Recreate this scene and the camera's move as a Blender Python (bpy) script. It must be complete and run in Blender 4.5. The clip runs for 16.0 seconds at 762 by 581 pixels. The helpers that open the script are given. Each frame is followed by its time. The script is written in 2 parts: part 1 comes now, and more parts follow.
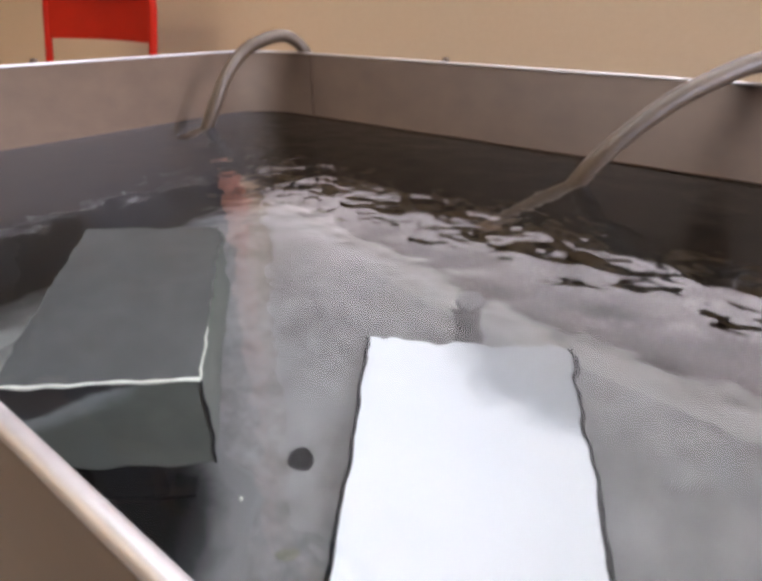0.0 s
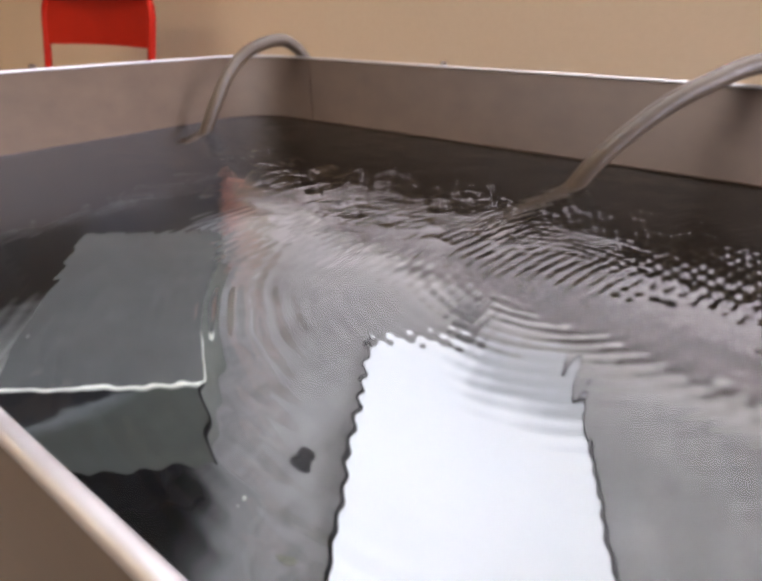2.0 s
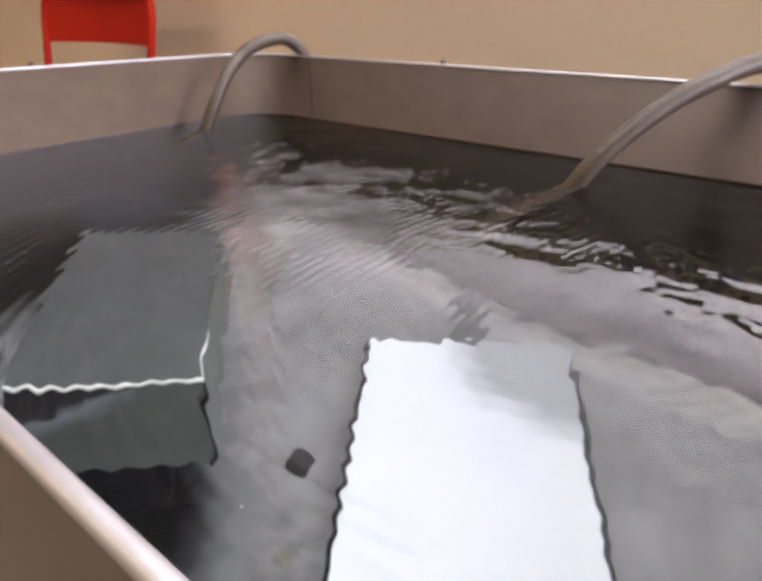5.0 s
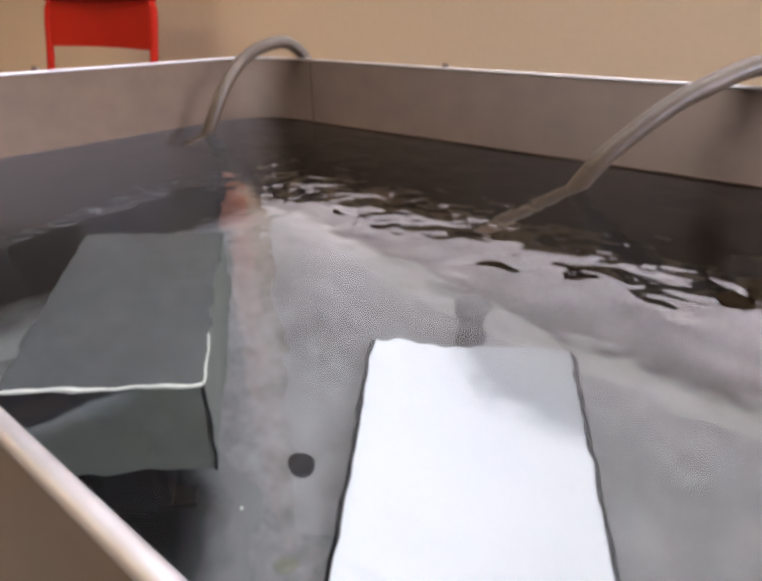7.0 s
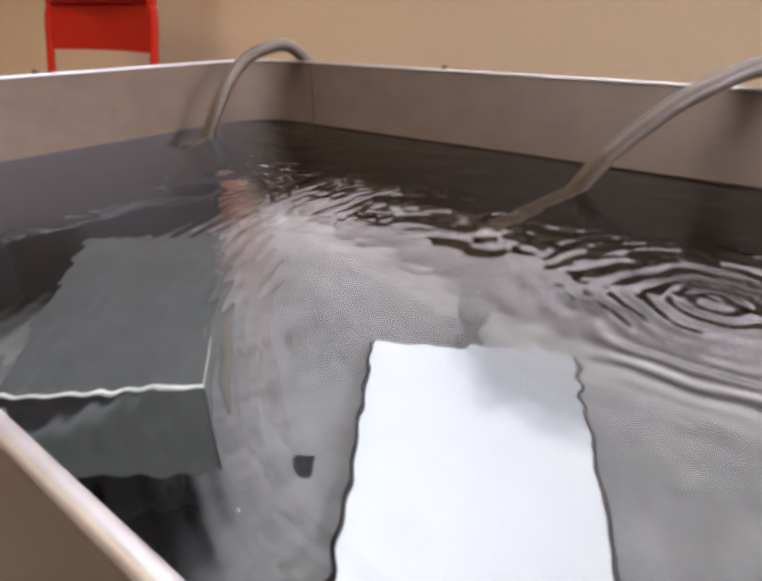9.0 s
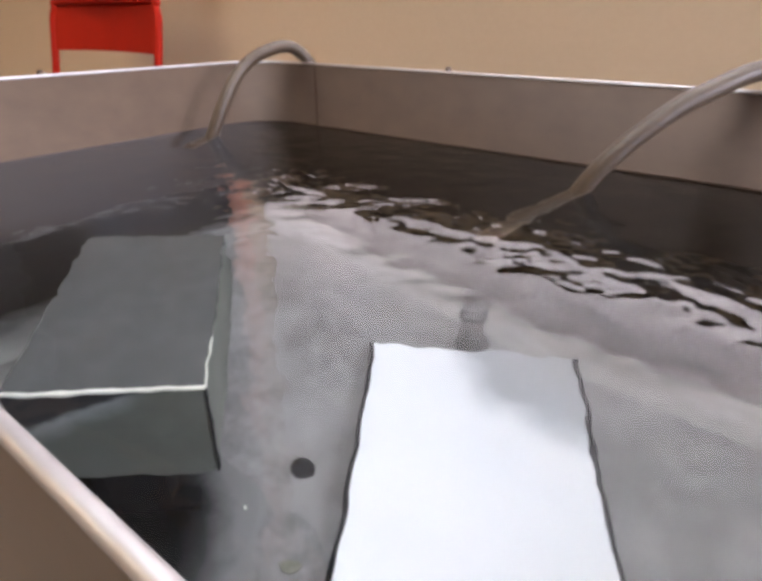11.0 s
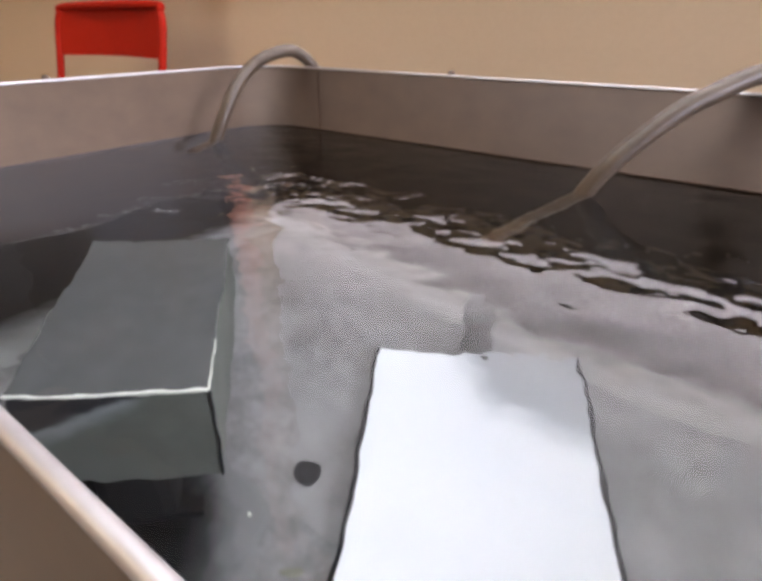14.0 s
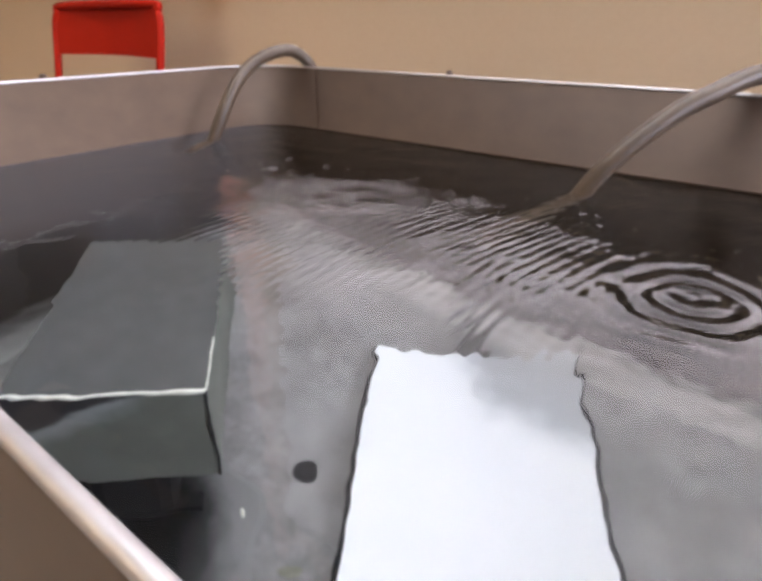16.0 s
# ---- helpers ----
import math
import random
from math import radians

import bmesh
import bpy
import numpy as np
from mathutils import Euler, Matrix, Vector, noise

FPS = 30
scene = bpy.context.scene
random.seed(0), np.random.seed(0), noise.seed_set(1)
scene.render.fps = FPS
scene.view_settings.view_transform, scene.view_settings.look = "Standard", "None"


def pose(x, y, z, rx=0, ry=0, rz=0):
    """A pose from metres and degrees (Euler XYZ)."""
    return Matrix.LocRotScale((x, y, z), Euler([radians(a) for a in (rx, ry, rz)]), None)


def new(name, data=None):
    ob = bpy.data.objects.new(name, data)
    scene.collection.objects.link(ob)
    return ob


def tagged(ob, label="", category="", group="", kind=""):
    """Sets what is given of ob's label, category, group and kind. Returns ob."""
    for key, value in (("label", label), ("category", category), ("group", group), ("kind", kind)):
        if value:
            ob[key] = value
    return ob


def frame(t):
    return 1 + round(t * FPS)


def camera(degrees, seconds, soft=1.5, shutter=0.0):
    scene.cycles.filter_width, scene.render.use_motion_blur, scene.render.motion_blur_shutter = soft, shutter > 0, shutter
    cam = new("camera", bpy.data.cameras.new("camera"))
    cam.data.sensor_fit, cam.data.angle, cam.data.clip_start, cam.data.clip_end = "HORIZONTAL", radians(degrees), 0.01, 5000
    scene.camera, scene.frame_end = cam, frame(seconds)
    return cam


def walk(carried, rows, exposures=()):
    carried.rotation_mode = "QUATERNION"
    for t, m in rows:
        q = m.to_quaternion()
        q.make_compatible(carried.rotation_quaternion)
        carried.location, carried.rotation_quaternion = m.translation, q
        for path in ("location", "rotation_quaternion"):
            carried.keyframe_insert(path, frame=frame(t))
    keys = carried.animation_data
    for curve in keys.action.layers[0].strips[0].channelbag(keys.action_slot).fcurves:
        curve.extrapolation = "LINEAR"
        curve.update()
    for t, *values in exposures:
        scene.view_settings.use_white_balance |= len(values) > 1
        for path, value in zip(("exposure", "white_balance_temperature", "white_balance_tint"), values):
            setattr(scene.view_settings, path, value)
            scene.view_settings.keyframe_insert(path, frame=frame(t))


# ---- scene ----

# The camera hangs just outside the near rim; almost all of its movement is a slow turn.
EYE = (0.0, 0.0, 0.82)
cam = camera(70.0, 16.0, soft=4.0)
TURNS = [
    (0.0, 37.07, -27.46, 0.37),
    (0.5, 37.09, -27.43, 0.3),
    (1.0, 37.01, -27.47, 0.41),
    (1.5, 37.0, -27.33, 0.3),
    (2.0, 36.99, -27.1, 0.13),
    (2.5, 36.91, -27.07, 0.1),
    (3.0, 36.91, -27.08, 0.1),
    (3.5, 36.92, -27.19, 0.25),
    (4.0, 36.91, -27.28, 0.31),
    (6.5, 37.14, -27.03, 0.07),
    (7.0, 37.19, -26.94, 0.05),
    (7.5, 36.97, -26.88, 0.16),
    (8.0, 36.98, -26.86, -0.13),
    (8.5, 37.16, -26.74, -0.1),
    (9.0, 37.23, -26.73, -0.09),
    (11.5, 37.66, -26.45, 0.11),
    (12.0, 37.82, -26.33, 0.11),
    (12.5, 37.82, -26.3, 0.01),
    (13.0, 37.71, -26.29, -0.03),
    (13.5, 37.78, -26.25, 0.0),
    (14.0, 37.87, -26.22, -0.13),
    (14.5, 37.84, -26.2, -0.07),
    (15.0, 37.65, -26.24, 0.05),
    (15.5, 37.63, -26.22, -0.04),
    (16.0, 37.64, -26.23, 0.01),
]
walk(cam, [(t, pose(*EYE, 90 + tilt, 0, turn) @ pose(0, 0, 0, 0, 0, roll)) for t, turn, tilt, roll in TURNS],
     exposures=[(0, 0.0), (16, 0.0)])


# ---- measures ----
RIM, WATER, BED = 0.745, 0.635, 0.038        # heights of the tank's rim, the water and the tank's bed
LEFT, RIGHT, NEAR, FAR = -0.898, 0.75, 0.024, 0.777   # inner faces of the tank
CORNER = 0.10
WALL_Y = 1.08                                # face of the room's back wall
WEST, EAST, SOUTH, TOP = -3.6, 2.3, -3.4, 3.0
WIN_L, WIN_R, SILL, HEAD = -1.455, 0.4, 0.906, 2.75

# ---- world ----
world = bpy.data.worlds.new("world")
scene.world = world
world.use_nodes = True
_bg = world.node_tree.nodes["Background"]
_sky = world.node_tree.nodes.new("ShaderNodeTexSky")
_sky.sky_type, _sky.sun_disc, _sky.sun_elevation, _sky.sun_rotation = "NISHITA", False, radians(35), radians(200)
world.node_tree.links.new(_sky.outputs[0], _bg.inputs[0])
_bg.inputs[1].default_value = 0.08
SKY_GLOW = 3.25        # daylight seen through the window
LAMP_GLOW = 34.5       # added ceiling panels, none of them in view
# Unseen side opening and lamp, added for the hose's shadow on the end wall.
EAST_WINDOW = (0.775, 1.045, 0.95, 2.1)         # y and z of the opening in the east wall
_day = bpy.data.lights.new("east_daylight", "AREA")
_day.shape, _day.size, _day.size_y, _day.energy, _day.color = "RECTANGLE", 1.15, 0.27, 155.0, (0.76, 0.79, 1.0)
_lamp = new("east_daylight", _day)
_lamp.matrix_basis = pose(EAST + .05, 0.91, 1.525, 0, 90, 0)


# ---- materials ----
class Nodes:
    """Short notation for node trees."""
    def __init__(self, name):
        self.m = bpy.data.materials.new(name)
        self.m.use_nodes = True
        self.t = self.m.node_tree
        self.b = self.t.nodes["Principled BSDF"]

    def node(self, kind, **kw):
        n = self.t.nodes.new(kind)
        for key, value in kw.items():
            setattr(n, key, value)
        return n

    def put(self, socket, value):
        if isinstance(value, bpy.types.NodeSocket):
            self.t.links.new(value, socket)
        else:
            socket.default_value = value

    def math(self, op, a, b=0.0, c=0.0):
        n = self.node("ShaderNodeMath", operation=op)
        for s, v in zip(n.inputs, (a, b, c)):
            self.put(s, v)
        return n.outputs[0]

    def coords(self, ob=None):
        n = self.node("ShaderNodeTexCoord")
        if ob:
            n.object = ob
        return n.outputs["Object"]

    def noise(self, vec, scale, detail=3.0, rough=0.5, stretch=(1, 1, 1)):
        if stretch != (1, 1, 1):
            mp = self.node("ShaderNodeMapping")
            self.put(mp.inputs[0], vec)
            mp.inputs["Scale"].default_value = stretch
            vec = mp.outputs[0]
        n = self.node("ShaderNodeTexNoise")
        self.put(n.inputs["Vector"], vec)
        n.inputs["Scale"].default_value, n.inputs["Detail"].default_value = scale, detail
        n.inputs["Roughness"].default_value = rough
        return n.outputs["Fac"]

    def ramp(self, fac, stops):
        n = self.node("ShaderNodeValToRGB")
        self.put(n.inputs[0], fac)
        els = n.color_ramp.elements
        while len(els) < len(stops):
            els.new(0.5)
        for e, (p, c) in zip(els, stops):
            e.position, e.color = p, (*c, 1)
        return n.outputs[0]

    def mix(self, fac, a, b):
        n = self.node("ShaderNodeMix", data_type="RGBA")
        for s, v in ((n.inputs[0], fac), (n.inputs[6], a), (n.inputs[7], b)):
            self.put(s, v if not isinstance(v, tuple) else (*v, 1))
        return n.outputs[2]

    def bump(self, height, distance, strength=1.0):
        n = self.node("ShaderNodeBump")
        n.inputs["Strength"].default_value, n.inputs["Distance"].default_value = strength, distance
        self.put(n.inputs["Height"], height)
        self.put(self.b.inputs["Normal"], n.outputs[0])


def surface(name, dark, light, rough=(0.4, 0.6), metal=0.0, scale=6.0, fine=60.0, relief=0.0006, stretch=(1, 1, 1), spec=0.5):
    """A worn surface: broad stains between two tints, fine grain and relief."""
    s = Nodes(name)
    v = s.coords()
    broad, grain = s.noise(v, scale, 4.0, 0.6), s.noise(v, fine, 3.0, 0.6, stretch)
    both = s.math("MULTIPLY_ADD", grain, 0.4, s.math("MULTIPLY", broad, 0.6))
    s.put(s.b.inputs["Base Color"], s.ramp(both, [(0.3, dark), (0.7, light)]))
    s.put(s.b.inputs["Roughness"], s.math("MULTIPLY_ADD", both, rough[1] - rough[0], rough[0]))
    s.b.inputs["Metallic"].default_value = metal
    s.b.inputs["Specular IOR Level"].default_value = spec
    if relief:
        s.bump(grain, relief)
    return s.m


def glow(name, colour, strength):
    s = Nodes(name)
    s.put(s.b.inputs["Base Color"], (*colour, 1))
    s.put(s.b.inputs["Emission Color"], (*colour, 1))
    s.b.inputs["Emission Strength"].default_value = strength
    return s.m


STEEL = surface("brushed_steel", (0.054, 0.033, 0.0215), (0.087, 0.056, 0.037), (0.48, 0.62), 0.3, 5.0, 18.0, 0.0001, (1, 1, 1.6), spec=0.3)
# Paler copy of the tank's steel, with the light outside painted in.
OUTER_STEEL = surface("lit_outer_steel", (0.125, 0.094, 0.068), (0.175, 0.134, 0.10), (0.5, 0.65), 0.2, 5.0, 18.0, 0.0001, (1, 1, 1.6), spec=0.3)


def shaded_steel():
    """Submerged steel, shade painted dark up the walls, light painted on the rounded foot."""
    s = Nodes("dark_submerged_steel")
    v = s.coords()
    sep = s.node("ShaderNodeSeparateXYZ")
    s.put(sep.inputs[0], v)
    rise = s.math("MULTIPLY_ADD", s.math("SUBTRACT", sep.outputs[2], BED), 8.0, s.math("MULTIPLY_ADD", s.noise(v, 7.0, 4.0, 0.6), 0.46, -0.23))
    lit_end = s.node("ShaderNodeMapRange", interpolation_type="SMOOTHSTEP")
    s.put(lit_end.inputs[0], s.math("MULTIPLY_ADD", s.noise(v, 8.0, 3.0, 0.6), 0.06, sep.outputs[0]))
    lit_end.inputs[1].default_value, lit_end.inputs[2].default_value = LEFT + 0.09, LEFT + 0.03      # the end wall is painted lighter for the light on it
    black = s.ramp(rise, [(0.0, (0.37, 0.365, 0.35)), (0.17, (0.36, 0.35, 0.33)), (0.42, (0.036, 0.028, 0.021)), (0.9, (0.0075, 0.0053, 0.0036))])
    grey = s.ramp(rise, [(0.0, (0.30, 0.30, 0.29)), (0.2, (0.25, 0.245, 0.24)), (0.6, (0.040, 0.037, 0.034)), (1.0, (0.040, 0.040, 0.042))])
    s.put(s.b.inputs["Base Color"], s.mix(lit_end.outputs[0], black, grey))
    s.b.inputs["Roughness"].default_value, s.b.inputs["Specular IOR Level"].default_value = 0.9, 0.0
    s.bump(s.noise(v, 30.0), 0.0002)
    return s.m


LINING = shaded_steel()
RIM_STEEL = surface("polished_rim_steel", (0.40, 0.38, 0.375), (0.52, 0.50, 0.49), (0.44, 0.56), 0.9, 8.0, 80.0, 0.0002)
BED_STEEL = surface("dull_bed_steel", (0.138, 0.134, 0.130), (0.342, 0.333, 0.326), (0.7, 0.85), 0.0, 9.0, 40.0, 0.0003, spec=0.1)
DARK = surface("flat_black", (0.012, 0.012, 0.012), (0.03, 0.03, 0.03), (0.7, 0.9), 0.0, 20.0, 120.0, 0.0003, spec=0.1)
PAINT = surface("tan_wall_paint", (0.465, 0.352, 0.238), (0.51, 0.39, 0.268), (0.6, 0.8), 0.0, 1.5, 90.0, 0.0006)
WHITE_PAINT = surface("white_ceiling_paint", (0.50, 0.48, 0.45), (0.58, 0.56, 0.53), (0.7, 0.9), 0.0, 2.0, 60.0, 0.0005)
FLOOR_TILE = surface("grey_floor_tile", (0.25, 0.23, 0.21), (0.38, 0.35, 0.32), (0.3, 0.5), 0.0, 3.0, 50.0, 0.0003)
RED = surface("red_painted_steel", (0.24, 0.0065, 0.001), (0.30, 0.0095, 0.0018), (0.5, 0.65), 0.0, 9.0, 100.0, 0.0001, spec=0.1)
HOSE = surface("grey_hose_rubber", (0.046, 0.030, 0.018), (0.090, 0.061, 0.038), (0.36, 0.48), 0.0, 12.0, 160.0, 0.0002, spec=0.45)
def curtain_cloth():
    """Thin peach cloth that lets daylight through."""
    s = Nodes("peach_curtain_cloth")
    v = s.coords()
    tint = s.ramp(s.noise(v, 18.0, 3.0, 0.6, (3, 1, 0.4)), [(0.3, (0.80, 0.40, 0.27)), (0.7, (0.95, 0.63, 0.50))])
    s.put(s.b.inputs["Base Color"], tint)
    s.b.inputs["Roughness"].default_value = 0.9
    thin = s.node("ShaderNodeBsdfTranslucent")
    s.put(thin.inputs[0], tint)
    both = s.node("ShaderNodeMixShader")
    both.inputs[0].default_value = 0.9
    s.put(both.inputs[1], s.b.outputs[0])
    s.put(both.inputs[2], thin.outputs[0])
    s.put(s.t.nodes["Material Output"].inputs[0], both.outputs[0])
    return s.m


CURTAIN = curtain_cloth()
DARK_WOOD = surface("dark_brown_trim", (0.05, 0.028, 0.018), (0.10, 0.055, 0.035), (0.4, 0.55), 0.0, 4.0, 40.0, 0.0004, (8, 8, 1))
PANEL_WOOD = surface("brown_wall_boards", (0.12, 0.092, 0.07), (0.19, 0.148, 0.115), (0.5, 0.65), 0.0, 3.0, 30.0, 0.0004, (8, 8, 1), spec=0.2)
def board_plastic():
    """White plastic with a soft grey shade painted across one end."""
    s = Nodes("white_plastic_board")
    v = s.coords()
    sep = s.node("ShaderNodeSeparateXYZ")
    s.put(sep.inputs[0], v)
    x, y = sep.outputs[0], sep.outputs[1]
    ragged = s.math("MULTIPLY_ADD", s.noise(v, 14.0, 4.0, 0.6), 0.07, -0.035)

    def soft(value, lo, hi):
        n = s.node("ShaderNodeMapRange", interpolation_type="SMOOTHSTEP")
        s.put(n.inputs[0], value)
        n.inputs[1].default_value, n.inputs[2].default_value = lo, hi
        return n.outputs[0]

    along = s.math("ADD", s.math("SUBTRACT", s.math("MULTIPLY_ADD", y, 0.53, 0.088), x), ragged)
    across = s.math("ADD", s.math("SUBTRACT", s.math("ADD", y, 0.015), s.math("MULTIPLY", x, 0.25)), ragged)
    corner_shade = s.math("MULTIPLY", soft(along, -0.03, 0.05), soft(across, -0.025, 0.035))
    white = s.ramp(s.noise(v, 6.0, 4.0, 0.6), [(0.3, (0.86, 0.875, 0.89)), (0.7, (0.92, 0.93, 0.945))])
    s.put(s.b.inputs["Base Color"], s.mix(s.math("MULTIPLY", corner_shade, 0.9), white, (0.36, 0.38, 0.40)))
    s.put(s.b.inputs["Roughness"], s.math("MULTIPLY_ADD", corner_shade, 0.3, 0.35))
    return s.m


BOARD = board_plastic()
BOX_TOP = surface("grey_slate_lid", (0.058, 0.061, 0.058), (0.090, 0.093, 0.089), (0.6, 0.75), 0.0, 8.0, 50.0, 0.0002, spec=0.15)
def box_plate():
    """Green-grey plate; shade painted on its end's top corner, a slanting reflection painted below."""
    s = Nodes("green_grey_box")
    v = s.coords()
    sep = s.node("ShaderNodeSeparateXYZ")
    s.put(sep.inputs[0], v)
    y, z = sep.outputs[1], sep.outputs[2]
    broad = s.noise(v, 11.0, 4.0, 0.6)
    base = s.ramp(broad, [(0.3, (0.082, 0.088, 0.070)), (0.7, (0.125, 0.130, 0.108))])
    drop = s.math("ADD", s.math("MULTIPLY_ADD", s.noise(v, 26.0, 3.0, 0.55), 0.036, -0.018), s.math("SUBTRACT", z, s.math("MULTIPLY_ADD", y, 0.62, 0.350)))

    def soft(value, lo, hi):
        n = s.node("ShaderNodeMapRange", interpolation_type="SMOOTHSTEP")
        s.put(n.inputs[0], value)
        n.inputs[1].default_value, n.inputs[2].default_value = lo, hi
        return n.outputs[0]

    end_sheen = s.math("MULTIPLY", soft(drop, -0.030, -0.002), s.math("SUBTRACT", 1.0, soft(y, 0.005, 0.04)))
    end_shade = s.math("MULTIPLY", soft(drop, -0.002, 0.010), s.math("SUBTRACT", 1.0, soft(y, 0.02, 0.05)))
    out = s.mix(end_sheen, base, (0.21, 0.225, 0.21))
    out = s.mix(end_shade, out, (0.022, 0.022, 0.023))
    s.put(s.b.inputs["Base Color"], out)
    s.b.inputs["Roughness"].default_value = 0.5
    s.bump(s.noise(v, 60.0), 0.0002)
    return s.m


BOX_SIDE = box_plate()
def silt():
    """The box's soft shadow painted black, fading to the bed's grey at its rim."""
    s = Nodes("black_shade")
    v = s.coords()
    sep = s.node("ShaderNodeSeparateXYZ")
    s.put(sep.inputs[0], v)
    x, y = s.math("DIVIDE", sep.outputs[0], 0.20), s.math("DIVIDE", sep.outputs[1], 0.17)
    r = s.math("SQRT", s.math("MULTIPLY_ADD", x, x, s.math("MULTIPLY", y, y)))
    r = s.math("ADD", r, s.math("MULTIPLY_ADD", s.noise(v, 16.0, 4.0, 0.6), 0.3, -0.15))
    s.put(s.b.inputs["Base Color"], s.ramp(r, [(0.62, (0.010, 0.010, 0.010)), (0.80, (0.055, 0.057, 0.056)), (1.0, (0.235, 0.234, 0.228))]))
    s.b.inputs["Roughness"].default_value, s.b.inputs["Specular IOR Level"].default_value = 0.9, 0.1
    s.bump(s.noise(v, 50.0), 0.0006)
    return s.m


BOX_SHADE = silt()
ALGAE = surface("yellow_green_algae", (0.17, 0.168, 0.135), (0.26, 0.255, 0.205), (0.8, 0.95), 0.0, 60.0, 150.0, 0.0004, spec=0.1)
PALE = surface("pale_edge_trim", (0.60, 0.60, 0.50), (0.75, 0.75, 0.66), (0.4, 0.5), 0.0, 20.0, 90.0, 0.0001)
_n = Nodes("clouded_daylight")
_n.put(_n.b.inputs["Base Color"], (0.9, 0.9, 0.9, 1))
_n.put(_n.b.inputs["Emission Color"], _n.ramp(_n.noise(_n.coords(), 1.5, 3.0, 0.5, (1, 1, 1.8)), [(0.36, (0.75, 0.675, 0.76)), (0.5, (0.965, 0.87, 0.97)), (0.64, (1.16, 1.05, 1.14))]))
_sep = _n.node("ShaderNodeSeparateXYZ")
_n.put(_sep.inputs[0], _n.coords())
_side = _n.math("MULTIPLY_ADD", _sep.outputs[0], 0.46, 1.33)          # the sky is lighter towards the east
_high = _n.math("MAXIMUM", _n.math("MULTIPLY_ADD", _sep.outputs[2], -1.1, 2.30), 0.42)         # and paler low down
_n.put(_n.b.inputs["Emission Strength"], _n.math("MULTIPLY", _n.math("MULTIPLY", _side, _high), SKY_GLOW))
SKY_MAT = _n.m
WARM_MAT = glow("warm_lamp_diffuser", (1.0, 0.84, 0.66), LAMP_GLOW * 0.85 * 0.36)
COOL_MAT = glow("cool_lamp_diffuser", (0.88, 0.925, 1.01), LAMP_GLOW * 0.33)


# ---- building ----
def part(name, bm, material, parent=None, label="", smooth=False, outward=True):
    me = bpy.data.meshes.new(name)
    if outward:
        bmesh.ops.recalc_face_normals(bm, faces=bm.faces)
    bm.to_mesh(me)
    bm.free()
    me.materials.append(material)
    if smooth:
        me.polygons.foreach_set("use_smooth", [True] * len(me.polygons))
    ob = new(name, me)
    ob.parent = parent
    if label:
        ob["label"] = label
    return ob


def thing(name, m, label, category, group="", kind=""):
    ob = new(name)
    ob.empty_display_size = 0.05
    ob.matrix_basis = m
    return tagged(ob, label, category, group, kind)


def box(size, m=None, bevel=0.0, bm=None):
    bm = bm or bmesh.new()
    vs = bmesh.ops.create_cube(bm, size=1, matrix=(m or Matrix()) @ Matrix.Diagonal((*size, 1)))["verts"]
    if bevel:
        es = list({e for v in vs for e in v.link_edges})
        bmesh.ops.bevel(bm, geom=es, offset=bevel, segments=2, affect="EDGES", profile=0.6)
    return bm


def span(a, b, bevel=0.0, bm=None):
    """A block between two opposite corners."""
    size = [abs(q - p) for p, q in zip(a, b)]
    return box(size, Matrix.Translation([(p + q) / 2 for p, q in zip(a, b)]), bevel, bm)


def spline(points, steps=10):
    """Catmull-Rom through points."""
    p = [Vector(q) for q in points]
    p = [2 * p[0] - p[1], *p, 2 * p[-1] - p[-2]]
    out = []
    for i in range(1, len(p) - 2):
        for k in range(steps):
            u = k / steps
            a, b, c, d = p[i - 1:i + 3]
            out.append(0.5 * (2 * b + (c - a) * u + (2 * a - 5 * b + 4 * c - d) * u * u + (3 * b - a - 3 * c + d) * u ** 3))
    return out + [p[-2]]


def tube(points, radius, sides=16, closed=False, bm=None, rib=0.0, pitch=0.006):
    """A round tube along points; rib: depth of the rings of a ribbed hose."""
    bm = bm or bmesh.new()
    n, rings, side, run = len(points), [], None, 0.0
    for i, p in enumerate(points):
        a, b = (points[i - 1], points[(i + 1) % n]) if closed else (points[max(i - 1, 0)], points[min(i + 1, n - 1)])
        along = (Vector(b) - Vector(a)).normalized()
        side = (side or Vector((0.3, 0.2, 1))) - along * along.dot(side or Vector((0.3, 0.2, 1)))
        side.normalize()
        up = along.cross(side)
        run += (Vector(p) - Vector(points[i - 1])).length if i else 0
        rr = radius + rib * math.sin(2 * math.pi * run / pitch)
        rings.append([bm.verts.new(Vector(p) + rr * (math.cos(2 * math.pi * k / sides) * side + math.sin(2 * math.pi * k / sides) * up)) for k in range(sides)])
    for i in range(n if closed else n - 1):
        r0, r1 = rings[i], rings[(i + 1) % n]
        for k in range(sides):
            bm.faces.new((r0[k], r0[(k + 1) % sides], r1[(k + 1) % sides], r1[k]))
    if not closed:
        bm.faces.new(rings[0])
        bm.faces.new(rings[-1])
    return bm


def rounded(x0, x1, y0, y1, r, seg=10):
    """A rounded rectangle, counter-clockwise."""
    out = []
    for cx, cy, a0 in ((x1 - r, y1 - r, 0), (x0 + r, y1 - r, 90), (x0 + r, y0 + r, 180), (x1 - r, y0 + r, 270)):
        for k in range(seg + 1):
            a = radians(a0 + 90 * k / seg)
            out.append((cx + r * math.cos(a), cy + r * math.sin(a)))
    return out


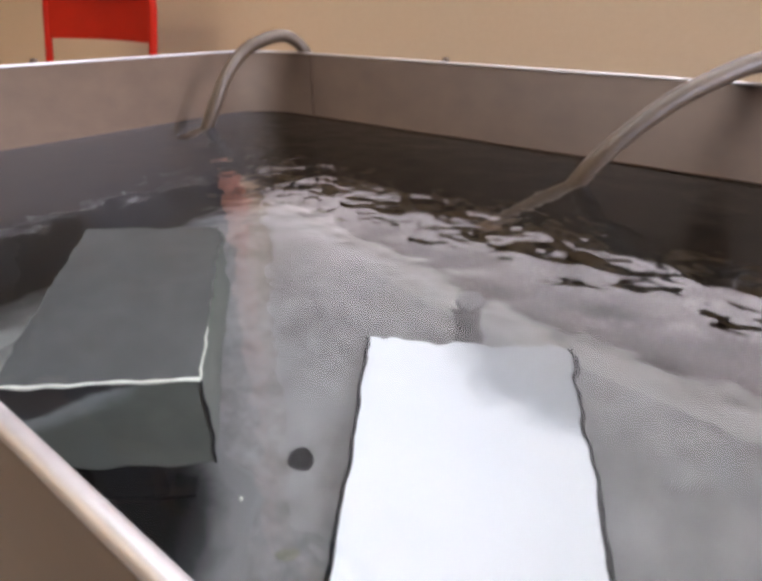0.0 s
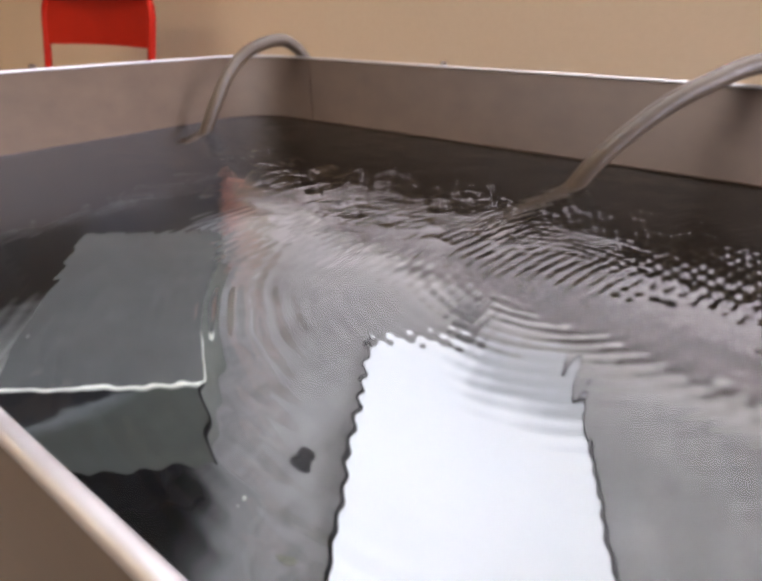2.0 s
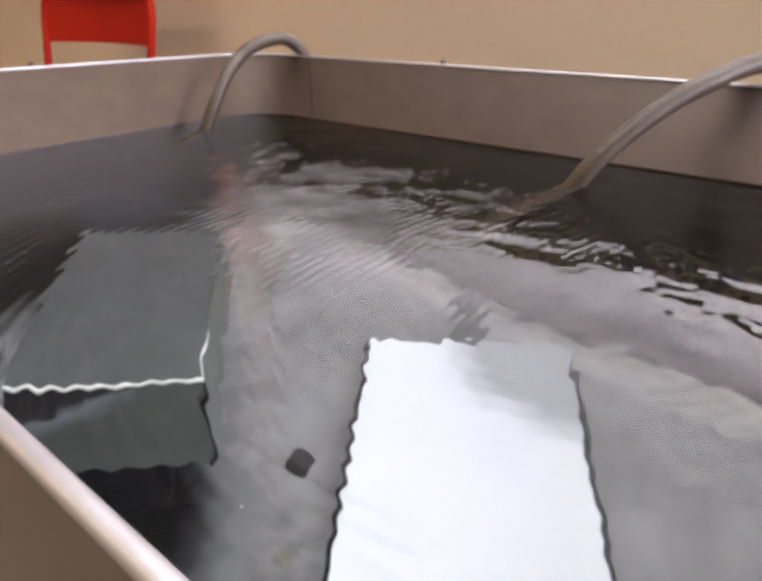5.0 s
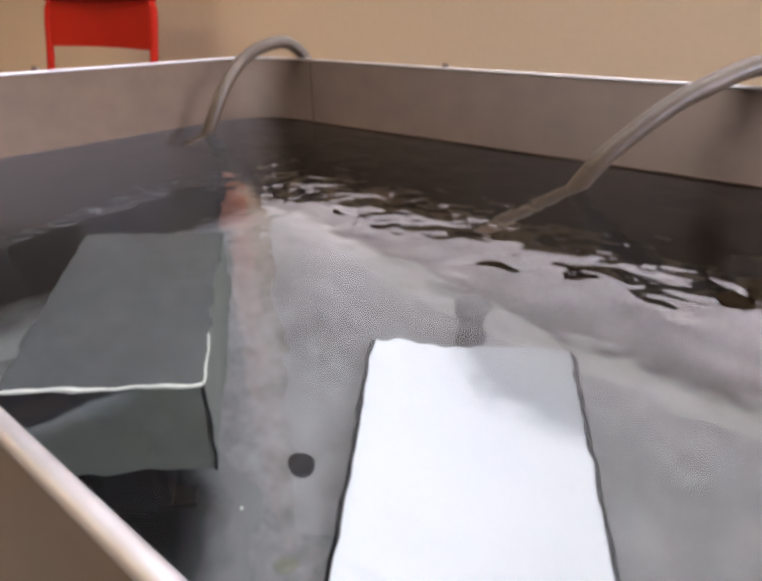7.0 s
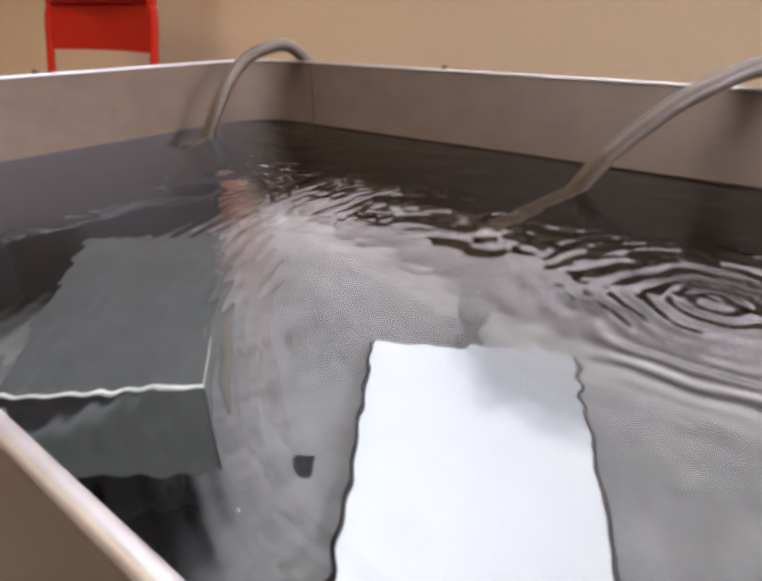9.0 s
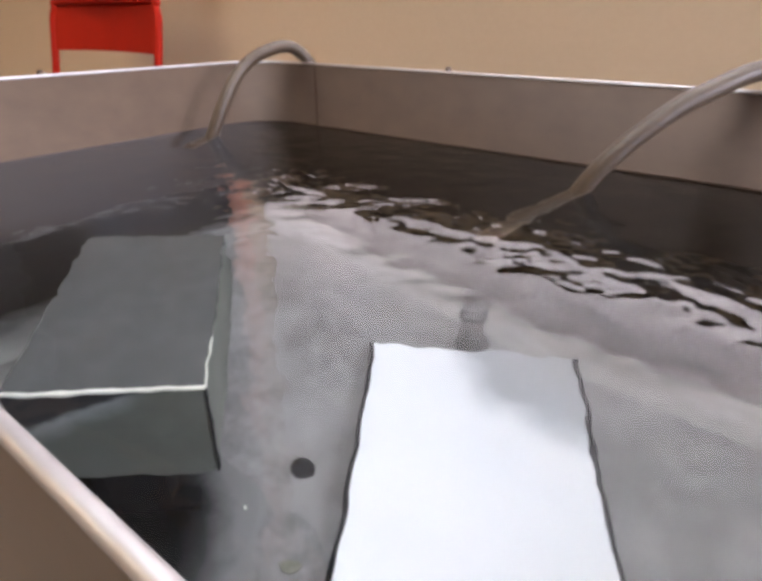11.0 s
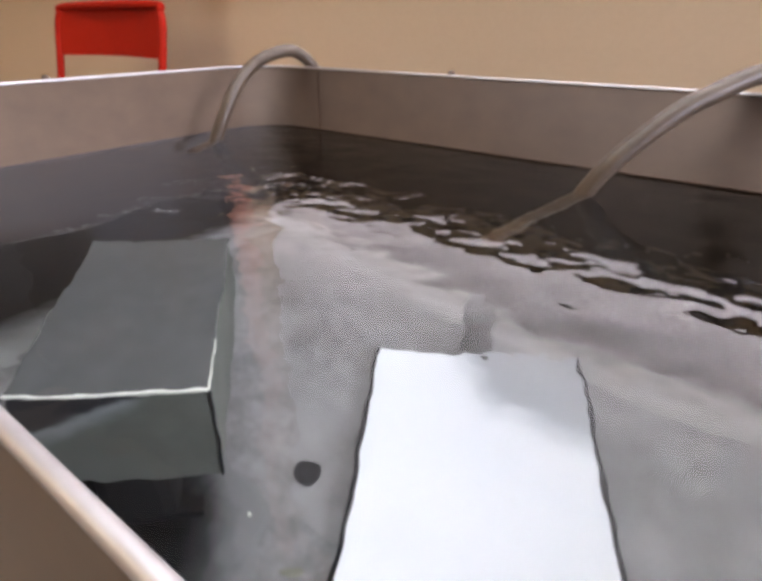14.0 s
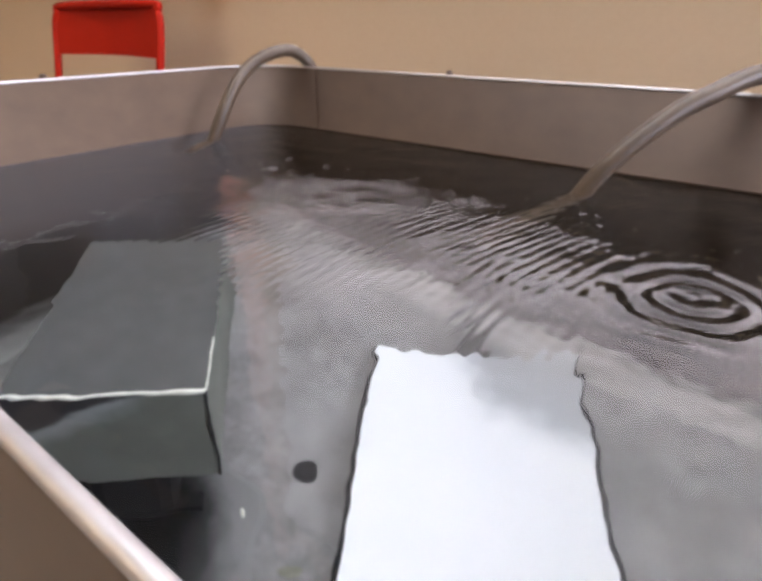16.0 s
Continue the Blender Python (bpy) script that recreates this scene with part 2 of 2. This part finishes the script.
def lathe(profile, sides=24, m=None):
    """A turned shape from (radius, height) pairs."""
    bm = bmesh.new()
    rings = [[bm.verts.new((m or Matrix()) @ Vector((r * math.cos(2 * math.pi * k / sides), r * math.sin(2 * math.pi * k / sides), z))) for k in range(sides)] for r, z in profile]
    for r0, r1 in zip(rings, rings[1:]):
        for k in range(sides):
            bm.faces.new((r0[k], r0[(k + 1) % sides], r1[(k + 1) % sides], r1[k]))
    bm.faces.new(rings[0])
    bm.faces.new(rings[-1])
    return bm


# ---- room ----
def room():
    tagged(part("floor", span((WEST - .2, SOUTH - .2, -.1), (EAST + .2, WALL_Y + .2, 0)), FLOOR_TILE), "plain grey hard floor of the workshop room", "floor", kind="structure")
    tagged(part("ceiling", span((WEST - .2, SOUTH - .2, TOP), (EAST + .2, WALL_Y + .2, TOP + .1)), WHITE_PAINT), "dull off-white painted ceiling with two added light panels", "ceiling", kind="structure")
    tagged(part("wall_west", span((WEST - .15, SOUTH, 0), (WEST, WALL_Y, TOP)), PAINT), "tan painted plaster wall", "wall", kind="structure")
    y0, y1, z0, z1 = EAST_WINDOW
    bm = span((EAST, SOUTH, 0), (EAST + .15, y0, TOP))
    span((EAST, y1, 0), (EAST + .15, WALL_Y, TOP), bm=bm)
    span((EAST, y0, 0), (EAST + .15, y1, z0), bm=bm)
    span((EAST, y0, z1), (EAST + .15, y1, TOP), bm=bm)
    tagged(part("wall_east", bm, PAINT), "tan painted plaster wall with a window opening", "wall", kind="structure")
    tagged(part("wall_south", span((WEST - .15, SOUTH - .15, 0), (EAST + .15, SOUTH, TOP)), PAINT), "tan painted plaster wall", "wall", kind="structure")
    bm = span((WEST - .15, WALL_Y, 0), (EAST + .15, WALL_Y + .15, SILL))
    span((WEST - .15, WALL_Y, HEAD), (EAST + .15, WALL_Y + .15, TOP), bm=bm)
    span((WEST - .15, WALL_Y, SILL), (WIN_L, WALL_Y + .15, HEAD), bm=bm)
    span((WIN_R, WALL_Y, SILL), (EAST + .15, WALL_Y + .15, HEAD), bm=bm)
    tagged(part("wall_north", bm, PAINT), "tan painted wall with a wide window above the tank", "wall", kind="structure")
    win = thing("window_1", Matrix(), "wide window with an orange-brown wooden frame", "window", kind="structure")
    w = 0.07
    part("outer_trim", span((WIN_L - .06, WALL_Y - .016, SILL), (WIN_L - .002, WALL_Y, HEAD), 0.003), DARK_WOOD, win, "dark brown outer strip")
    for a, b in (((WIN_L, SILL), (WIN_L + .02, HEAD)), ((WIN_R - w, SILL), (WIN_R, HEAD)),
                 ((WIN_L + .02, SILL), (WIN_R - w, SILL + .015)), ((WIN_L + .02, HEAD - w), (WIN_R - w, HEAD))):
        part("window_frame", span((a[0], WALL_Y - .012, a[1]), (b[0], WALL_Y + .03, b[1]), 0.004), DARK_WOOD, win)
    tagged(part("backdrop", span((WIN_L - .6, WALL_Y + .5, SILL - .4), (WIN_R + .6, WALL_Y + .52, HEAD + .5)), SKY_MAT), "plain bright daylight outside the window", "sky", kind="structure")


def curtain():
    """A narrow curtain drawn aside, hanging in folds at the window's edge."""
    c = thing("curtain", pose(WIN_L + .02, WALL_Y - .03, 0), "thin peach curtain drawn aside, lit by the daylight", "curtain")
    bm, n = bmesh.new(), 36
    rows = []
    for z in [SILL + .01 + (HEAD - .05 - SILL) * k / 24 for k in range(25)]:
        sway = .005 * math.sin(z * 9) + .003 * math.sin(z * 23 + 1)
        rows.append([bm.verts.new((.10 * k / n + sway * (k / n), .009 * math.sin(2 * math.pi * 4 * k / n + .6 * math.sin(z * 5)), z)) for k in range(n + 1)])
    for a, b in zip(rows, rows[1:]):
        for k in range(n):
            bm.faces.new((a[k], a[k + 1], b[k + 1], b[k]))
    part("cloth", bm, CURTAIN, c, smooth=True)
    part("rail", tube([Vector((-.03, .0, HEAD - .035)), Vector((.12, .0, HEAD - .035))], .008, 12), DARK_WOOD, c, "dark curtain rail", smooth=True)


def panelling():
    """Unseen dark boards beside the window, added to darken the water's reflection."""
    p = thing("wall_panelling", Matrix(), "dark brown boards added on the unseen upper wall", "panelling", kind="structure")
    x1, n = WIN_L - .064, 12
    step = (x1 - WEST - .004) / n
    for k in range(n):
        part("board", span((WEST + .004 + k * step, WALL_Y - .018, .985), (WEST + (k + 1) * step, WALL_Y - .002, 2.72), .003), PANEL_WOOD, p)
    for k in range(12):
        y = WALL_Y - .024 - k * step
        part("board", span((WEST + .002, y - step + .004, .985), (WEST + .018, y, 2.72), .003), PANEL_WOOD, p)
    part("ledge", span((WEST + .004, WALL_Y - .034, .962), (x1, WALL_Y - .002, .983), .004), PANEL_WOOD, p, "dark moulded ledge")


def fill_panel(x, y, a, b, material, label):
    """A flat glowing panel of half-sizes a and b, added unseen under the ceiling."""
    lamp = thing("fill_panel", pose(x, y, TOP), label, "lamp", "ceiling lights")
    for p, q in (((-a - .02, -b - .02), (-a, b + .02)), ((a, -b - .02), (a + .02, b + .02)), ((-a, -b - .02), (a, -b)), ((-a, b), (a, b + .02))):
        part("frame_bar", span((*p, -.04), (*q, 0)), WHITE_PAINT, lamp)
    part("diffuser", span((-a, -b, -.03), (a, b, -.005)), material, lamp)


# ---- tank ----
def tank():
    t = thing("steel_tank", Matrix(), "brushed stainless steel water tank with rolled rim and rounded corners", "tank")
    ri = rounded(LEFT, RIGHT, NEAR, FAR, CORNER)
    ro = rounded(LEFT - .004, RIGHT + .004, NEAR - .004, FAR + .004, CORNER + .004)
    bm = bmesh.new()
    loops = [[bm.verts.new((x, y, z)) for x, y in path] for path, z in ((ri, BED - .002), (ri, RIM), (ro, RIM), (ro, BED - .02))]
    n = len(ri)
    for a, b in zip(loops, loops[1:]):
        for k in range(n):
            bm.faces.new((a[k], a[(k + 1) % n], b[(k + 1) % n], b[k]))
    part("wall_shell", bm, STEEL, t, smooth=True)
    # Thin skin that carries the paler, lit tone of the outside.
    skin = rounded(LEFT - .0044, RIGHT + .0044, NEAR - .0044, FAR + .0044, CORNER + .0044)
    bm = bmesh.new()
    low, top = [[bm.verts.new((x, y, z)) for x, y in skin] for z in (BED - .0196, RIM)]
    for k in range(n):
        bm.faces.new((low[k], low[(k + 1) % n], top[(k + 1) % n], top[k]))
    part("outer_skin", bm, OUTER_STEEL, t, "outside of the tank, painted paler for the light on it", smooth=True)
    # Brown strip painted in for the dark line of the meniscus.
    bm = bmesh.new()
    low, top = [[bm.verts.new((x, y, z)) for x, y in rounded(LEFT + .0008, RIGHT - .0008, NEAR + .0008, FAR - .0008, CORNER - .0008)] for z in (WATER - .001, WATER + .0026)]
    for k in range(n):
        bm.faces.new((low[k], low[(k + 1) % n], top[(k + 1) % n], top[k]))
    part("meniscus_line", bm, DARK_WOOD, t, "thin brown band painted in for the meniscus's dark line", smooth=True)
    mid = rounded(LEFT - .002, RIGHT + .002, NEAR - .002, FAR + .002, CORNER + .002)
    part("rim", tube([(x, y, RIM) for x, y in mid], 0.0024, 12, True), RIM_STEEL, t, "bright rolled rim", smooth=True)
    bm = bmesh.new()
    top = [bm.verts.new((x, y, BED)) for x, y in ri]
    low = [bm.verts.new((x, y, BED - .018)) for x, y in ri]
    bm.faces.new(top), bm.faces.new(low)
    for k in range(n):
        bm.faces.new((top[k], top[(k + 1) % n], low[(k + 1) % n], low[k]))
    part("bed", bm, BED_STEEL, t, "dull grey steel bottom under water")
    part("weld_seam", span((-.7505, FAR - .0012, BED), (-.7485, FAR + .001, RIM - .004)), DARK_WOOD, t, "dark vertical weld seam")
    # Inset sheet that carries the painted shade of the underwater walls.
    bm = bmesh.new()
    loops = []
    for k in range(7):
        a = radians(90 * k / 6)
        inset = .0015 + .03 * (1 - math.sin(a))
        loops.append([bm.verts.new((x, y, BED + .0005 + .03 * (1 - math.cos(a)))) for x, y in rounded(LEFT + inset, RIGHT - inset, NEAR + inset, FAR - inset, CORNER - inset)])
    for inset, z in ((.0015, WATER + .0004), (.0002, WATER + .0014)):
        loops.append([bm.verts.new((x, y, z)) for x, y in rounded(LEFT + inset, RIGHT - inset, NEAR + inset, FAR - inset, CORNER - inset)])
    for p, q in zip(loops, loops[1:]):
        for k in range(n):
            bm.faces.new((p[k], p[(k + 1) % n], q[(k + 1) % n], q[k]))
    part("lining", bm, LINING, t, "steel below the waterline with its shade painted in", smooth=True)
    for x, y in ((LEFT + .1, NEAR + .1), (RIGHT - .1, NEAR + .1), (LEFT + .1, FAR - .1), (RIGHT - .1, FAR - .1)):
        part("leg", span((x - .02, y - .02, 0), (x + .02, y + .02, BED - .018), .003), STEEL, t)
    for x, y in ((LEFT - .012, .372), (-.473, FAR + .012)):
        part("bolt", lathe([(.001, .006), (.004, .005), (.006, .001), (.006, -.012)], 12, pose(x, y, RIM + .002)), STEEL, t, smooth=True)
    # Flat disc; the darkness inside the hole is painted black.
    part("drain", lathe([(.0185, 0), (.0185, .0012), (.0165, .0016), (.0155, .001), (.001, .001)], 28, pose(-.426, .381, BED)), DARK, t, "round drain, the dark of its hole painted on")


def water():
    """The water's face, with trains of ripples that run over it as their carriers move."""
    bm = bmesh.new()
    bm.faces.new([bm.verts.new((x, y, WATER)) for x, y in rounded(LEFT - .001, RIGHT + .001, NEAR - .001, FAR + .001, CORNER + .001)])
    s = Nodes("rippled_water")
    w = tagged(part("water", bm, s.m, outward=False), "clear dark water with running ripples in the tank", "water", kind="structure")
    w.visible_shadow = False
    carriers = []
    for name in ("swell", "swell", "ripple_train", "ripple_train", "ripple_train", "ripple_train", "ripple_train", "ripple_train"):
        e = new(name)
        e.parent, e.empty_display_size = w, 0.02
        carriers.append(e)
    swell_a, swell_b, first, second, third, fourth, fifth, sixth = carriers
    own = s.node("ShaderNodeSeparateXYZ")
    s.put(own.inputs[0], s.coords())
    far = s.node("ShaderNodeMapRange", interpolation_type="SMOOTHSTEP")
    s.put(far.inputs[0], own.outputs[1])
    far.inputs[1].default_value, far.inputs[2].default_value = 0.22, 0.45      # livelier along the far side
    far.inputs[3].default_value, far.inputs[4].default_value = 0.0010, 0.0033
    choppy = far.outputs[0]
    strip = s.node("ShaderNodeMapRange", interpolation_type="SMOOTHSTEP")
    s.put(strip.inputs[0], own.outputs[1])
    strip.inputs[1].default_value, strip.inputs[2].default_value = 0.19, 0.34
    along = strip.outputs[0]
    h = s.math("MULTIPLY", s.noise(s.coords(swell_a), 10.0, 1.0, 0.4), 0.0010)
    h = s.math("ADD", h, s.math("MULTIPLY", s.noise(s.coords(swell_b), 21.0, 2.0, 0.5), choppy))

    def gauss(v, width):
        u = s.math("DIVIDE", v, width)
        return s.math("EXPONENT", s.math("MULTIPLY", s.math("MULTIPLY", u, u), -1.0))

    def rings(carrier, length, height, depth, fading, floor, wobble=7.0):
        """Rings round the carrier's foot: a cone of waves that the water's face cuts ever wider as the carrier rises."""
        v = s.coords(carrier)
        sep = s.node("ShaderNodeSeparateXYZ")
        s.put(sep.inputs[0], v)
        x, y, z = sep.outputs
        r = s.math("SQRT", s.math("MULTIPLY_ADD", x, x, s.math("MULTIPLY", y, y)))
        q = s.math("ADD", r, z)
        wob = s.math("MULTIPLY", s.noise(v, 11.0, 1.5, 0.5), wobble)
        wave = s.math("SINE", s.math("MULTIPLY_ADD", q, 2 * math.pi / length, wob))
        patchy = s.math("MULTIPLY_ADD", s.noise(v, 9.0, 2.0, 0.5), 3.4, -0.95)
        fade = s.math("DIVIDE", s.math("MAXIMUM", patchy, floor), s.math("MULTIPLY_ADD", r, fading, 1.0))
        return s.math("MULTIPLY", s.math("MULTIPLY", wave, height), s.math("MULTIPLY", gauss(s.math("ADD", q, depth * 0.7), depth), fade))

    for c, args in ((first, (.0125, .00021, .34, 0.8, 0.5)), (second, (.016, .00055, .09, 5.0, 0.7, 11.0)), (third, (.0115, .00036, .26, 0.3, 0.5)),
                    (fourth, (.0105, .00027, .30, 0.3, 0.45)), (fifth, (.022, .0012, .045, 5.0, 0.9, 13.0)), (sixth, (.019, .0008, .11, 4.0, 0.05, 24.0))):
        add = rings(c, *args)
        if c in (third, fourth):
            add = s.math("MULTIPLY", add, along)
        if c == first:      # these are tallest towards the near side
            add = s.math("MULTIPLY", add, s.math("MULTIPLY_ADD", along, -0.4, 1.0))
        h = s.math("ADD", h, add)
    s.b.inputs["Base Color"].default_value = (0.94, 0.96, 0.95, 1)
    s.b.inputs["Roughness"].default_value = 0.02
    s.b.inputs["IOR"].default_value = 1.333
    s.b.inputs["Transmission Weight"].default_value = 1.0
    s.bump(h, 1.0)
    return carriers


def hose(points, radius, label):
    t = thing("hose", Matrix(), label, "hose", "hoses")
    part("tube", tube(spline(points, 64), radius, 20, rib=0.00025, pitch=0.0032), HOSE, t, smooth=True)
    e = [Vector(p) for p in points[-2:]]
    part("end_ferrule", tube([e[1], e[1] + (e[1] - e[0]).normalized() * .03], radius + .0015, 16), STEEL, t, "metal end sleeve", smooth=True)
    return t


def ragged(a, b, height, n=72):
    """A thin patch with an uneven round outline."""
    bm = bmesh.new()
    turn = [2 * math.pi * k / n for k in range(n)]
    out = [(1 + .06 * math.sin(3 * u) + .05 * math.sin(7 * u + 1) + .03 * math.sin(13 * u + 2)) for u in turn]
    low, top = [[bm.verts.new((r * grow * a * math.cos(u), r * grow * b * math.sin(u), z)) for r, u in zip(out, turn)] for grow, z in ((1, 0), (.96, height))]
    bm.faces.new(top), bm.faces.new(low)
    for k in range(n):
        bm.faces.new((low[k], low[(k + 1) % n], top[(k + 1) % n], top[k]))
    return bm


def submerged():
    b = thing("equipment_box", pose(-.551, .265, BED, 0, 0, -43.2), "grey metal box with a slate lid under water", "box")
    L, B, z0, z1 = .293, .176, .222, .372
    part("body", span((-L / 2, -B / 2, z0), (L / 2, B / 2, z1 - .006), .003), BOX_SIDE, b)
    part("lid", span((-L / 2, -B / 2, z1 - .005), (L / 2, B / 2, z1), .0015), BOX_TOP, b, "dark slate-grey lid")
    part("edge_trim", span((L / 2, -B / 2, z1 - .004), (L / 2 + .003, B / 2, z1 + .0005), .001), PALE, b, "pale strip along the lid's edge")
    part("edge_trim", span((L / 2 - .07, B / 2, z1 - .005), (L / 2, B / 2 + .0012, z1)), PALE, b, "pale strip along the lid's edge")
    part("corner_strip", span((L / 2 - .003, B / 2 - .001, z0), (L / 2 + .0012, B / 2 + .0014, z1 - .008)), DARK, b, "dark seam at the box's corner")
    # Unseen base added to carry the box, black like the shade beneath.
    part("plinth", span((-L / 2 + .02, -B / 2 + .006, .012), (L / 2 - .08, B / 2 - .075, z0), .02), DARK, b, "added base, black like the shade under the box")
    for x in (-L / 2 + .05, L / 2 - .10):
        part("plinth_rail", span((x - .012, -B / 2 + .03, .002), (x + .012, B / 2 - .05, .012)), DARK, b, "dark rail under the added base")
    # Thin dark sheet painted in as the shadow beside the box.
    silt = part("shade_patch", ragged(.22, .19, .0015), BOX_SHADE)
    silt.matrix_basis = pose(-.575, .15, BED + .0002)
    tagged(silt, "soft black shadow of the box, painted as a patch on the bed", "silt", kind="stuff")
    moss = part("algae_patch", ragged(.015, .008, .0012), ALGAE)
    moss.matrix_basis = pose(-.350, .277, BED + .0002, 0, 0, 40)
    tagged(moss, "small yellow-green algae patch on the tank's bed", "algae", kind="stuff")
    for x, y, r in ((-.443, .2895, .004),):
        chip = part("chip", lathe([(r, 0), (r * .9, r * .4), (r * .4, r * .6)], 7, Matrix.Diagonal((1, .7, 1, 1))), PALE)
        chip.matrix_basis = pose(x, y, BED + .0002, 0, 0, x * 900)
        tagged(chip, "small pale chip lying on the tank's grey bed", "chip")
    g = thing("pipe_fitting", pose(-.353, .712, BED), "grey capped pipe fitting standing on the tank's bed", "fitting")
    part("pipe", lathe([(.026, 0), (.026, .006), (.021, .008), (.021, .085)], 24), BOX_TOP, g, smooth=True)
    part("cap", lathe([(.025, .085), (.025, .098), (.021, .1), (.001, .1)], 24), BOX_TOP, g, "dull cap", smooth=True)
    p = thing("white_board", pose(-.339, .685, BED, 0, 0, -60), "white plastic board lying under water between two painted shadow strips", "board")
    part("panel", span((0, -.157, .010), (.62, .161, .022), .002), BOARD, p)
    # Black strips stand in for the shadow gap along the board's edges.
    for y in (-.1605, .1645):
        part("gap_shade", span((.0, y - .0035, 0), (.62, y + .0035, .019)), DARK, p, "dark strip painted in for the shadow gap")


def chair():
    y, x0, x1, low, top = 0, -.225, .245, .732, .864
    c = thing("folding_chair", pose(-1.69, .895, 0, 0, 0, 7), "red painted metal folding chair beside the tank", "chair")
    r, lean = .011, .21
    def at(x, z):
        return (x, lean * (z - top), z)
    pts = [(x0, -.24, 0), at(x0, .40), at(x0, .60), at(x0, low), at(x0, top - .05), at(x0 + .012, top - .018), at(x0 + .045, top),
           at(x1 - .045, top), at(x1 - .012, top - .018), at(x1, top - .05), at(x1, low), at(x1, .60), at(x1, .40), (x1, -.24, 0)]
    part("frame", tube(spline(pts, 8), r, 12), RED, c, smooth=True)
    bm = bmesh.new()
    rows = []
    for k in range(17):
        u = k / 16
        bow = .018 * math.sin(math.pi * u)
        x = x0 + (x1 - x0) * u
        zt = top - .004 if .06 < u < .94 else top - .03
        zl = low + .003 * math.sin(math.pi * u)
        rows.append([bm.verts.new((x, lean * (z - top) + d + bow, z)) for d, z in ((-.004, zl), (-.004, zt), (.006, zt), (.006, zl))])
    for a, b in zip(rows, rows[1:]):
        for k in range(4):
            bm.faces.new((a[k], a[(k + 1) % 4], b[(k + 1) % 4], b[k]))
    bm.faces.new(rows[0]), bm.faces.new(rows[-1])
    part("backrest", bm, RED, c)
    part("seat", span((x0 + .015, -.46, .435), (x1 - .015, -.08, .455), .006), RED, c)
    for x in (x0 + .012, x1 - .012):
        part("leg", tube([Vector((x, .10, 0)), Vector((x, -.20, .436))], .010, 10), RED, c, smooth=True)


room()
curtain()
panelling()
# Added unseen panels: one for the chair's wall, one to brighten the tank's bed.
fill_panel(-2.7, -2.5, .85, .6, WARM_MAT, "unseen warm light panel added for the chair's wall")
fill_panel(-0.15, 0.45, 1.1, .58, COOL_MAT, "large unseen cool light panel added to brighten the tank's bed")
tank()
WAVES = water()
hose([(-.79, .86, .0), (-.79, .86, .4), (-.785, .838, .68), (-.779, .795, .744), (-.784, .766, .769), (-.791, .741, .775), (-.801, .704, .767), (-.810, .673, .751), (-.812, .638, .721), (-.814, .608, .679), (-.825, .591, .638), (-.838, .578, .60), (-.845, .57, .58)],
     0.0105, "pale grey ribbed hose hooked over the tank's corner")
hose([(.10, .88, .0), (.09, .88, .4), (.02, .85, .70), (-.03, .80, .765), (-.063, .766, .768), (-.100, .728, .748), (-.125, .705, .73), (-.152, .681, .702), (-.177, .661, .671), (-.199, .651, .635), (-.224, .645, .582), (-.248, .640, .535), (-.273, .635, .488), (-.291, .63, .452)],
     0.0112, "pale grey ribbed hose hanging over the tank's long side")
submerged()
chair()


def motions():
    swell_a, swell_b, first, second, third, fourth, fifth, sixth = WAVES
    walk(swell_a, [(0, pose(0, 0, WATER)), (16, pose(-.55, -.25, WATER + .15))])
    walk(swell_b, [(0, pose(0, 0, WATER)), (16, pose(-.9, .5, WATER + .2))])
    for carrier, x, y, radii in ((first, -.13, .385, ((0, -.9), (.6, -.2), (1.2, .06), (2, .27), (4.2, .56), (5.0, .8), (6.3, 2.2), (7.5, 4), (16, 4))),
                                 (fourth, .42, .33, ((0, -.9), (.5, .1), (1.0, .44), (1.4, .60), (2.0, .78), (4.2, .95), (6.3, 2.2), (7.5, 4), (16, 4))),
                                 (second, -.03, .42, ((0, -.9), (7.9, -.9), (8.1, -.06), (8.2, 0), (8.4, .10), (8.6, .22), (8.8, .34), (9.2, .56), (11.2, 2), (12, 4), (16, 4))),
                                 (sixth, -.02, .43, ((0, -.9), (7.9, -.9), (8.25, -.10), (8.6, .04), (9.2, .17), (9.9, .45), (11.2, 2), (12, 4), (16, 4))),
                                 (third, .42, .33, ((0, -1.5), (13.9, -1.5), (14.6, .28), (15.0, .47), (15.3, .63), (15.6, .76), (16, .92))),
                                 (fifth, -.04, .436, ((0, -.9), (15.4, -.9), (15.7, -.06), (15.85, .015), (16, .06)))):
        walk(carrier, [(t, pose(x, y, WATER + r)) for t, r in radii])


motions()
